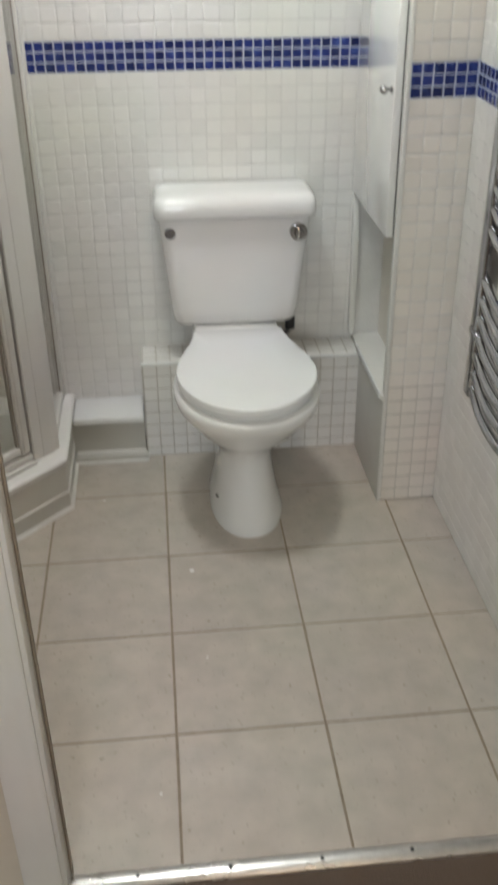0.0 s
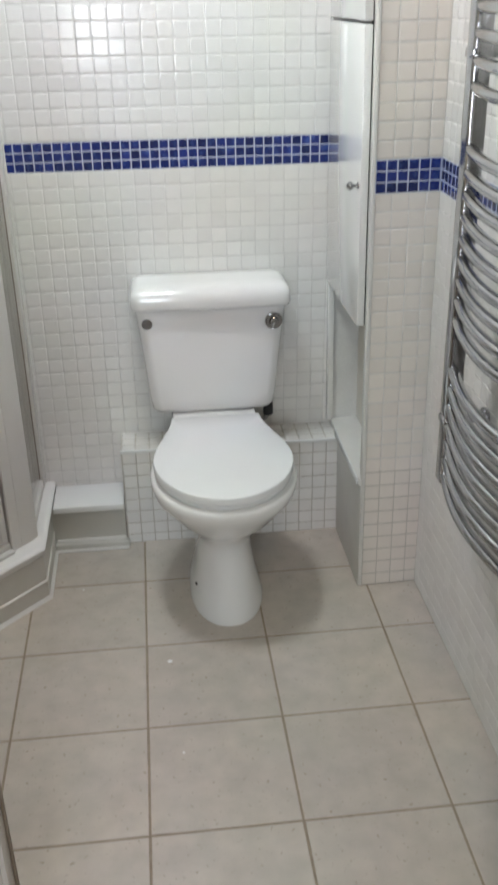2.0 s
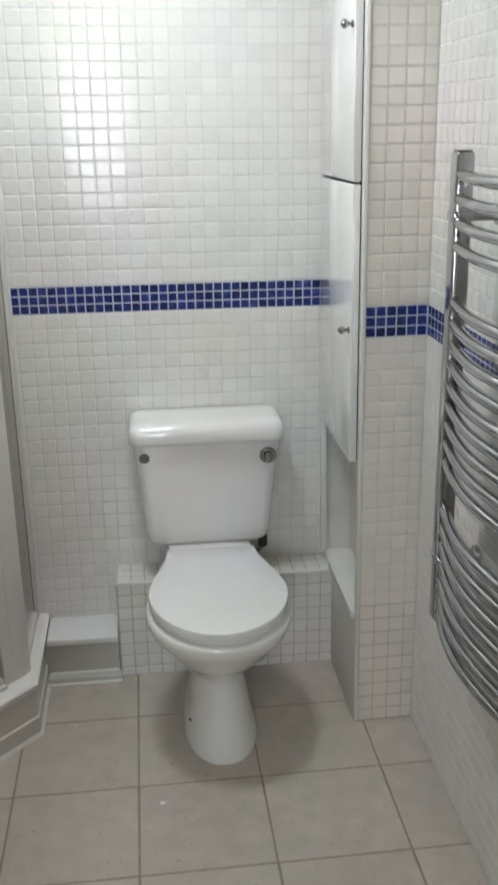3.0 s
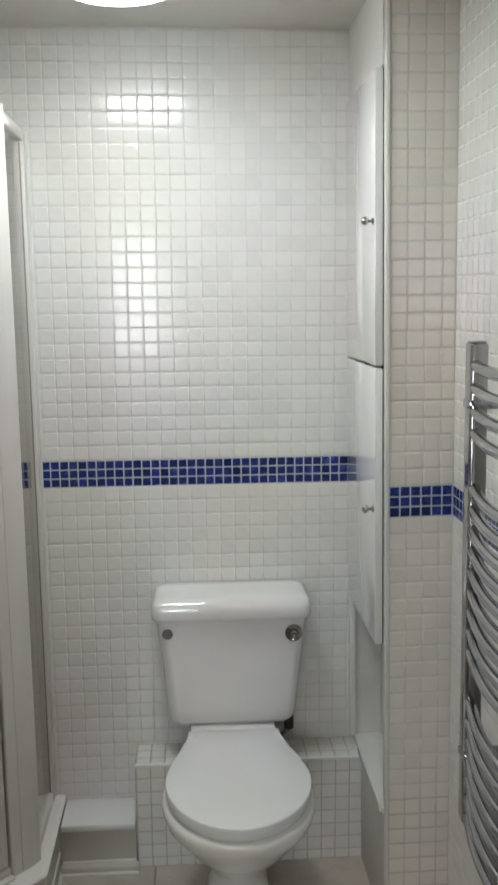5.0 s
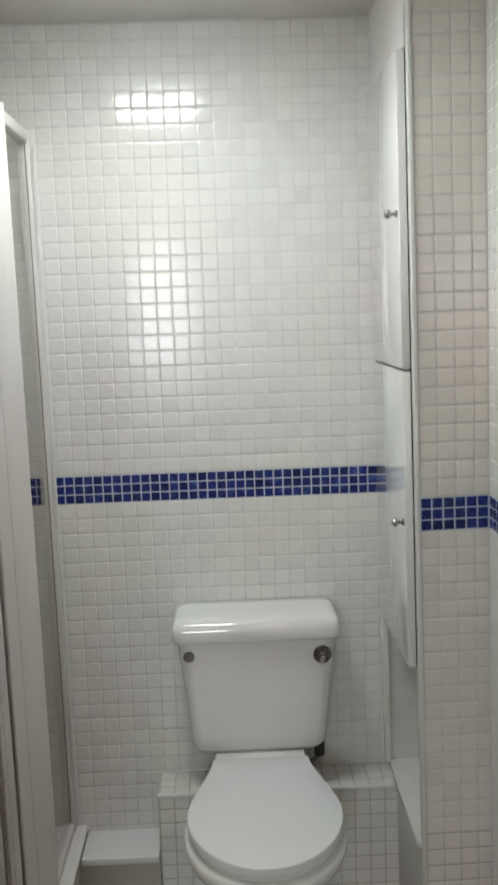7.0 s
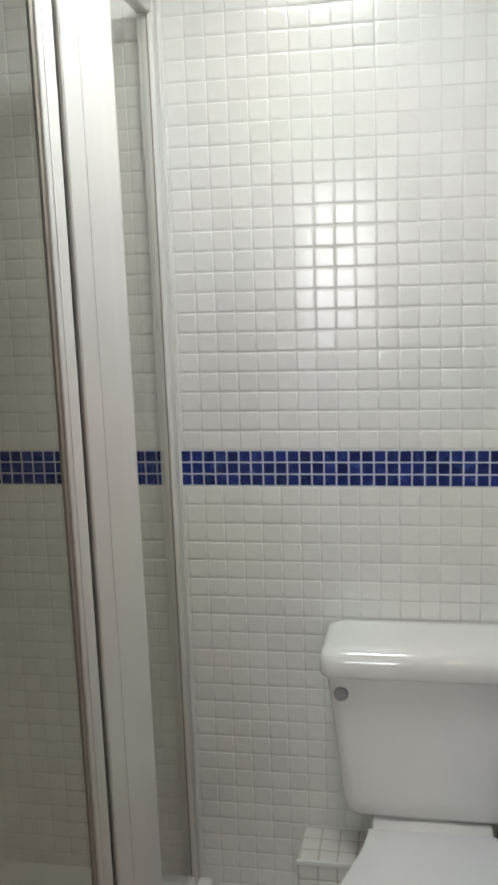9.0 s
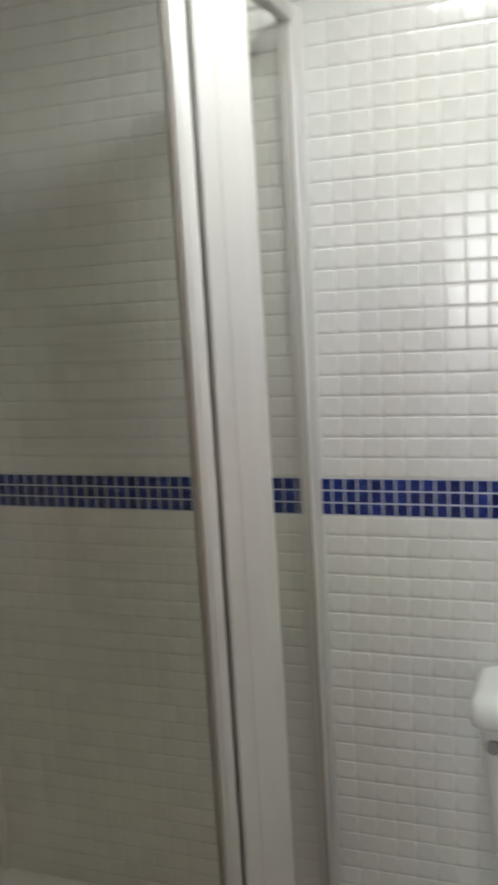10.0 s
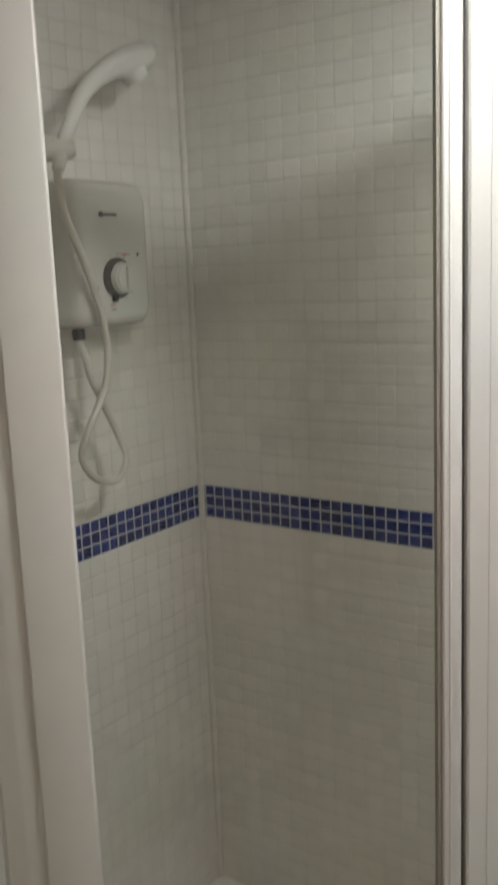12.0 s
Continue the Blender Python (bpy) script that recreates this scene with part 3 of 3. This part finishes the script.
# the mirror image of the side panel stands on the other wall
mirror = Matrix(((0, -1, 0, XL), (-1, 0, 0, XL), (0, 0, 1, 0), (0, 0, 0, 1)))
Z1 = TRAYZ + 0.0005
OUTX = -0.8505                # outer face of the wall profile
for m in (Matrix(), mirror):
    part("wall_profile", moved(box(OUTX - 0.030, -0.038, Z1, OUTX, -0.0015, TOPZ - 0.002, 0.003), m), ENAMEL, enclosure)
    part("profile_lip", moved(box(OUTX - 0.0115, -0.0400, Z1 + 0.03, OUTX - 0.0085, -0.0382, TOPZ - 0.036, 0.0005), m), SEALSHADE, enclosure, "brownish strip for glazing seal and painted stile shade")
    part("top_rail", moved(box(OUTX - 0.029, -0.302, TOPZ - 0.034, OUTX - 0.001, -0.0385, TOPZ - 0.003, 0.005, 3), m), ENAMEL, enclosure)
    part("bottom_rail", moved(box(OUTX - 0.028, -0.302, Z1, OUTX - 0.002, -0.0385, Z1 + 0.030, 0.006, 3), m), ENAMEL, enclosure)
    part("glass_panel", moved(box(GLASSX - 0.0025, -0.310, Z1 + 0.02, GLASSX + 0.0025, -0.030, TOPZ - 0.030), m), GLASS, enclosure, "clear grey-tinted side glass", smooth=None)
    part("wall_sealant", moved(cyl((OUTX + 0.001, -0.002, Z1), (OUTX + 0.001, -0.002, TOPZ - 0.004), 0.0045, 8), m), SILICONE, enclosure)


def post_outline(flip):
    """The corner post in plan, with its groove and the bevel towards the side panel; flip mirrors it for the other corner."""
    pts = [(0.0636, -0.003), (0.0606, 0.0), (0.0328, 0.0), (0.0325, -0.0012), (0.0319, -0.0012), (0.0316, 0.0), (0.002, 0.0), (-0.003, -0.0012), (-0.0265, -0.0065), (-0.0290, -0.0095), (-0.0339, -0.0156), (-0.0127, -0.0368), (0.0636, -0.0340)]
    return pts if not flip else [(LEN - x, y) for x, y in pts][::-1]


for flip in (False, True):
    post = part("corner_post", moved(prism(post_outline(flip), Z1, TOPZ), front), ENAMEL, enclosure, "white grooved corner post", smooth=30)
    cap = [(0.0640, 0.0006), (0.0, 0.0006), (-0.028, -0.0065), (-0.0345, -0.0156), (-0.0127, -0.0374), (0.0640, -0.0346)]
    part("post_cap", moved(prism(cap if not flip else [(LEN - x, y) for x, y in cap][::-1], TOPZ + 0.0003, TOPZ + 0.0030), front), PLASTIC, post)
P0, P1 = 0.0640, LEN - 0.0640
part("header", moved(box(P0, -0.033, TOPZ - 0.041, P1, -0.001, TOPZ - 0.003, 0.012, 5), front), ENAMEL, enclosure)
part("header_track", moved(box(P0, -0.030, TOPZ - 0.052, P1, -0.021, TOPZ - 0.0415), front), ENAMEL, enclosure)
part("sill", moved(box(P0, -0.033, Z1, P1, -0.002, Z1 + 0.028, 0.006), front), ENAMEL, enclosure)
part("sill_step", moved(box(P0, -0.0018, Z1, P1, 0.014, Z1 + 0.010, 0.003), front), ENAMEL, enclosure)
DX0, DX1, DZ0, DZ1 = 0.0715, LEN - 0.0700, Z1 + 0.034, TOPZ - 0.048
door = part("pivot_door", moved(box(DX0 + 0.012, -0.0175, DZ0 + 0.012, DX1 - 0.012, -0.0125, DZ1 - 0.016), front), GLASS, enclosure, "tinted glass pivot door", smooth=None)
for x0, x1, inner in ((DX0, DX0 + 0.0285, 1), (DX1 - 0.0285, DX1, -1)):
    stile = part("door_stile", moved(box(x0, -0.024, DZ0, x1, -0.001, DZ1, 0.004, 3), front), ENAMEL, door)
    g = (x0 + x1) / 2 + inner * 0.004
    part("stile_bead", moved(box(g - 0.0015, -0.0012, DZ0 + 0.006, g + 0.0015, 0.0008, DZ1 - 0.012, 0.0006), front), ENAMEL, stile)
    e = x1 if inner == 1 else x0
    if inner == -1:
        part("hinge_cover", moved(box(x0 + 0.0004, -0.0008, DZ0, x1 + 0.0445, 0.0075, DZ1, 0.0035, 3), front), ENAMEL, stile)
        continue
    # added strip whose brown stands for shadow and reflection beside the stile
    part("glazing_seal", moved(box(min(e + inner * 0.0003, e + inner * 0.0062), -0.020, DZ0 + 0.024, max(e + inner * 0.0003, e + inner * 0.0062), -0.008, DZ1 - 0.027), front), SEALSHADE, stile, "brownish strip for glazing seal and painted stile shade")
    part("stile_screw", moved(cyl(((x0 + x1) / 2 - 0.004, -0.0012, DZ1 - 0.020), ((x0 + x1) / 2 - 0.004, 0.0004, DZ1 - 0.020), 0.0028, 10), front), ALU, stile)
for z0, z1 in ((DZ1 - 0.0255, DZ1 - 0.004), (DZ0 + 0.002, DZ0 + 0.026)):
    part("door_rail", moved(box(DX0 + 0.0288, -0.022, z0, DX1 - 0.0288, -0.003, z1, 0.005, 3), front), ENAMEL, door)
part("hinge_strip", moved(box(DX1 + 0.0005, -0.026, DZ0, P1 - 0.0003, -0.003, DZ1, 0.001), front), ENAMEL, door)
part("door_seal", moved(box(P0 + 0.0005, -0.028, DZ0, DX0 - 0.0008, -0.014, DZ1), front), SEAL, door)

# electric shower
unit = root("electric_shower", "white electric shower unit with dial on tiled wall", "electric shower")
UX = XL + 0.001


def unit_ring(x, grow, r):
    return [(x, y, z) for y, z, _ in round_rect(-0.412 - grow, 1.528 - grow, -0.216 + grow, 1.792 + grow, r, 0, 6)]


case = part("case", loft([unit_ring(UX, 0.0, 0.03), unit_ring(UX + 0.052, 0.0, 0.03), unit_ring(UX + 0.070, -0.004, 0.03), unit_ring(UX + 0.079, -0.011, 0.027), unit_ring(UX + 0.083, -0.022, 0.022)]), UNIT, unit, smooth=50)
FX = UX + 0.083
DY, DZ = -0.316, 1.617
dial = part("dial", cyl((FX - 0.002, DY, DZ), (FX + 0.006, DY, DZ), 0.037, 32, bevel=0.002), UNITGREY, case, "grey dial ring")
part("dial_knob", cyl((FX + 0.006, DY + 0.004, DZ), (FX + 0.022, DY + 0.004, DZ), 0.030, 32, 0.026, bevel=0.003), UNIT, dial)
part("knob_grip", box(FX + 0.0215, DY, DZ - 0.022, FX + 0.029, DY + 0.008, DZ + 0.022, 0.003), UNIT, dial)
part("pointer", box(FX + 0.001, DY - 0.019, DZ - 0.043, FX + 0.008, DY - 0.007, DZ - 0.029, 0.002), DARK, dial)
part("maker_mark", box(FX - 0.001, -0.353, 1.7255, FX + 0.0012, -0.343, 1.7345), UNITGREY, case)
part("maker_mark", box(FX - 0.001, -0.340, 1.7275, FX + 0.0012, -0.308, 1.7325), UNITGREY, case)
part("print_bar", box(FX - 0.001, -0.302, 1.6585, FX + 0.0012, -0.280, 1.6605), RED, case)
part("print_bar", box(FX - 0.001, -0.338, 1.5680, FX + 0.0012, -0.326, 1.5700), RED, case)
part("print_bar", box(FX - 0.001, -0.338, 1.5595, FX + 0.0012, -0.322, 1.5610), UNITGREY, case)
for k in range(9):
    a = radians(-60 + 24 * k)
    part("dial_tick", box(FX - 0.001, DY + 0.0445 * math.cos(a) - 0.0012, DZ + 0.0445 * math.sin(a) - 0.0012, FX + 0.0012, DY + 0.0445 * math.cos(a) + 0.0012, DZ + 0.0445 * math.sin(a) + 0.0012), UNITGREY, case)
for y, z in ((-0.257, 1.659), (-0.370, 1.600)):
    part("status_light", cyl((FX - 0.006, y, z), (FX + 0.001, y, z), 0.003, 10), DARK, case)
part("seam", box(UX + 0.001, -0.4130, 1.656, UX + 0.074, -0.375, 1.659), ENAMEL, case)
part("outlet", cyl((UX + 0.045, -0.388, 1.529), (UX + 0.048, -0.388, 1.508), 0.012, 16, bevel=0.002), DARK, case, "black hose outlet")

rail = root("shower_riser_rail", "white riser rail with hand shower and hose", "shower rail")
RRX, RRY = UX + 0.060, -0.482
part("pole", cyl((RRX, RRY, 1.28), (RRX, RRY, 2.00), 0.011, 16), ENAMEL, rail)
for z in (1.29, 1.99):
    part("wall_bracket", box(UX, RRY - 0.016, z - 0.02, RRX + 0.014, RRY + 0.016, z + 0.02, 0.008), UNIT, rail)
slider = part("slider", cyl((RRX + 0.02, RRY - 0.006, 1.829), (RRX + 0.058, RRY + 0.048, 1.831), 0.021, 24, 0.017, bevel=0.006), UNIT, rail, smooth=60)
part("slider_clamp", box(RRX - 0.018, RRY - 0.020, 1.806, RRX + 0.026, RRY + 0.022, 1.852, 0.010, 3), UNIT, slider)
HX = XL + 0.110
part("hand_shower", tube([(HX, -0.468, 1.795), (HX, -0.452, 1.838), (HX, -0.436, 1.866), (HX, -0.398, 1.924), (HX, -0.346, 1.966), (HX, -0.298, 1.988), (HX, -0.262, 2.000), (HX, -0.230, 2.014), (HX, -0.209, 2.021)], 0.014, 16, radii=[0.010, 0.0125, 0.013, 0.014, 0.018, 0.025, 0.028, 0.023, 0.011]), UNIT, rail, smooth=80)
part("spray_face", cyl((HX + 0.002, -0.272, 1.980), (HX + 0.006, -0.263, 1.962), 0.024, 24, bevel=0.003), UNIT, rail)
loop = [(-0.470, 1.795), (-0.458, 1.727), (-0.420, 1.651), (-0.385, 1.565), (-0.371, 1.497), (-0.378, 1.437), (-0.403, 1.393), (-0.434, 1.351), (-0.442, 1.306), (-0.422, 1.269), (-0.389, 1.249), (-0.350, 1.249), (-0.328, 1.284), (-0.334, 1.328), (-0.365, 1.388), (-0.392, 1.439), (-0.402, 1.475)]
hose = [(HX - 0.010 * min(1, k / 4) - 0.012 * (k > 7) - 0.012 * (k > 12), y, z) for k, (y, z) in enumerate(loop)] + [(UX + 0.055, -0.392, 1.495), (UX + 0.048, -0.388, 1.512)]
part("hose", tube(hose, 0.0068, 10), HOSE, rail, "pale plastic shower hose in a loop", smooth=80)

# sealant in the shower's corner
structure("trim_shower_corner", cyl((XL + 0.003, -0.003, 0.1), (XL + 0.003, -0.003, CEIL), 0.0085, 10), SILICONE, "white sealant bead in the shower corner", "trim", smooth=60)


# ---------------------------------------------------------------- tiles
def tile_data(w, h, deep, soft):
    """One pillowed tile on the plane z = 0, w by h, centred."""
    verts, faces = [], []
    for inset, z in ((0, 0.0), (0.0, deep - soft), (soft * 0.35, deep - soft * 0.30), (soft * 1.2, deep - soft * 0.06), (soft * 2.6, deep)):
        a, c = w / 2 - inset, h / 2 - inset
        verts += [(-a, -c, z), (a, -c, z), (a, c, z), (-a, c, z)]
    for r in range(4):
        for k in range(4):
            faces.append((4 * r + k, 4 * r + (k + 1) % 4, 4 * r + 4 + (k + 1) % 4, 4 * r + 4 + k))
    faces.append((16, 17, 18, 19))
    return verts, faces


tile_cache = {}


def tile_mesh(name, w, h, deep, soft, mat):
    key = (name, round(w, 4), round(h, 4), mat.name)
    if key not in tile_cache:
        v, f = tile_data(w, h, deep, soft)
        me = bpy.data.meshes.new(name)
        me.from_pydata(v, [], f)
        me.polygons.foreach_set("use_smooth", [True] * (len(f) - 1) + [False])
        me.materials.append(mat)
        tile_cache[key] = me
    return tile_cache[key]


def lay(parent, name, m, us, vs, mat, gap, near=None, deep=0.0045, soft=0.0018, tilt=0.22, skip=None, across=1.0):
    """Tiles between the lines us and vs on the plane m (x, y across, z out). near: the (u0, u1, v0, v1) whose tiles are objects of their own; None: all."""
    rest_v, rest_f = [], []
    for u0, u1 in zip(us, us[1:]):
        for v0, v1 in zip(vs, vs[1:]):
            w, h = u1 - u0 - gap * across, v1 - v0 - gap
            if w < 0.004 or h < 0.004 or (skip and skip((u0 + u1) / 2, (v0 + v1) / 2)):
                continue
            at = m @ pose((u0 + u1) / 2, (v0 + v1) / 2, 0, random.gauss(0, tilt), random.gauss(0, tilt), 0)
            if near is None or (near[0] <= (u0 + u1) / 2 <= near[1] and near[2] <= (v0 + v1) / 2 <= near[3]):
                ob = new(name, tile_mesh(name, w, h, deep, soft, mat))
                ob.parent = parent
                ob.matrix_basis = at
            else:
                v, f = tile_data(w, h, deep, soft)
                n = len(rest_v)
                rest_v += [at @ Vector(p) for p in v]
                rest_f += [tuple(n + k for k in face) for face in f]
    if rest_v:
        me = bpy.data.meshes.new(name + "s")
        me.from_pydata(rest_v, [], rest_f)
        me.polygons.foreach_set("use_smooth", ([True] * 16 + [False]) * (len(rest_f) // 17))
        me.materials.append(mat)
        ob = new(name + "s", me)
        ob.parent = parent
        tagged(ob, kind="stuff")


def lines(a, b, step, start):
    """Joint lines from a to b, on the grid through start."""
    k0, k1 = math.ceil((a - start) / step + 1e-6), math.floor((b - start) / step - 1e-6)
    return [a] + [start + step * k for k in range(k0, k1 + 1)] + [b]


UPPER = lines(BAND1 + 0.001, CEIL, PITCH, BAND1 + 0.001)
LOWER = lines(0.0, BAND0 - 0.001, PITCH, BAND0 - 0.001)
BANDS = [BAND0 + (BAND1 - BAND0) * k / 3 for k in range(4)]
DEEP = 0.0045


def tiled(parent, m, u0, u1, u_start, near_up=None, near_low=None, skip=None, all_pieces=False, mat=TILE, low_gap=0.0024, low_soft=0.0018):
    us = lines(u0, u1, PITCH, u_start)
    none = (9, 9, 9, 9)
    lay(parent, "wall_tile", m, us, UPPER, mat, 0.0024, None if all_pieces else near_up or none, skip=skip, across=0.42)
    lay(parent, "wall_tile", m, us, LOWER, mat, low_gap, None if all_pieces else near_low or none, soft=low_soft, skip=skip, across=0.42)
    lay(parent, "mosaic_tile", m, lines(u0, u1, 0.025, u_start), BANDS, BLUE, 0.0026, None, soft=0.0012, tilt=0.35)


# planes: u across, v up, out of the wall; DEEP keeps the faces where the plan says
back_m = Matrix(((1, 0, 0, 0), (0, 0, -1, DEEP - 0.0005), (0, 1, 0, 0), (0, 0, 0, 1)))
left_m = Matrix(((0, 0, 1, XL - DEEP + 0.0005), (1, 0, 0, 0), (0, 1, 0, 0), (0, 0, 0, 1)))
right_m = Matrix(((0, 0, -1, XR + DEEP - 0.0005), (-1, 0, 0, 0), (0, 1, 0, 0), (0, 0, 0, 1)))
column_m = Matrix(((1, 0, 0, 0), (0, 0, -1, BOXY + DEEP - 0.0005), (0, 1, 0, 0), (0, 0, 0, 1)))
jamb_m = Matrix(((0, 0, -1, DEEP - 0.0005), (-1, 0, 0, 0), (0, 1, 0, 0), (0, 0, 0, 1)))
tiled(wall_back, back_m, XL, XR, 0.0, near_up=(-0.80, 0.0, 1.15, 1.76))
tiled(wall_left, left_m, DOORY, 0.0, 0.0, near_up=(-0.8, 0.0, 1.15, 1.76))
tiled(wall_right, right_m, 0.0, -DOORY, -BOXY, near_up=(0.42, 1.05, 1.15, 1.90), low_gap=0.0008, low_soft=0.0005)
# the column's tiles carry the warm hall light in their base colour
tiled(cupboard, column_m, BOXX + 0.004, XR, BOXX + 0.004, all_pieces=True, mat=WARMLITTILE)
tiled(cupboard, jamb_m, 0.0, -CY1 - 0.003, 0.0, all_pieces=True, skip=lambda u, v: v < Z0 + 0.02 or v > ZT)
ledge_front = Matrix(((1, 0, 0, 0), (0, 0, -1, LY + DEEP - 0.0005), (0, 1, 0, 0), (0, 0, 0, 1)))
ledge_top = Matrix(((1, 0, 0, 0), (0, 1, 0, 0), (0, 0, 1, LZ - DEEP + 0.0005), (0, 0, 0, 1)))
ledge_side = Matrix(((0, 0, -1, LX0 + DEEP - 0.0005), (-1, 0, 0, 0), (0, 1, 0, 0), (0, 0, 0, 1)))
lay(ledge, "ledge_tile", ledge_front, lines(LX0, LX1, PITCH, LX1), lines(0.0, LZ, PITCH, LZ - 0.002), TILE, 0.0024)
lay(ledge, "ledge_tile", ledge_top, lines(LX0, LX1, PITCH, LX1), lines(LY + 0.001, -0.001, PITCH, LY), TILE, 0.0024)
lay(ledge, "ledge_tile", ledge_side, lines(0.001, -LY - 0.001, PITCH, 0.0), lines(0.0, LZ - 0.001, PITCH, LZ - 0.002), TILE, 0.0024)

# grout of the band, a little paler than the rest
for parent, m, u0, u1 in ((wall_back, back_m, XL, XR), (wall_left, left_m, DOORY, 0.0), (wall_right, right_m, 0.0, -DOORY), (cupboard, column_m, BOXX + 0.004, XR), (cupboard, jamb_m, 0.0, -CY1 - 0.003)):
    ob = new("band_grout", mesh_of("band_grout", moved(box(u0, BAND0, 0.0036, u1, BAND1, 0.0041), m), BLUEGROUT))
    ob.parent = parent

floor_m = pose(0, 0, -0.004)
FX_LINES = lines(XL, XR + 0.03, 0.3085, -0.2535)
FY_LINES = [-1.4985, -1.196, -0.9005, -0.612, -0.3255, -0.001]
lay(floor, "floor_tile", floor_m, FX_LINES, FY_LINES, FLOORTILE, 0.0050, None, deep=0.004, soft=0.0012, tilt=0.05)

# white flecks on the floor tiles; the large first one paints in a glint
for x, y, w, turn in ((-0.505, -0.678, 0.014, 20), (-0.735, -0.345, 0.006, 50), (-0.596, -1.335, 0.006, 10), (-0.485, -0.985, 0.006, 70)):
    n = 9
    outline = [(x + w * (0.4 + 0.2 * random.random()) * math.cos(2 * math.pi * k / n + turn), y + w * (0.3 + 0.2 * random.random()) * math.sin(2 * math.pi * k / n + turn)) for k in range(n)]
    part("paint_fleck", prism(outline, -0.0002, 0.0006), PLASTIC, floor, "white fleck and painted glint on the floor tile")
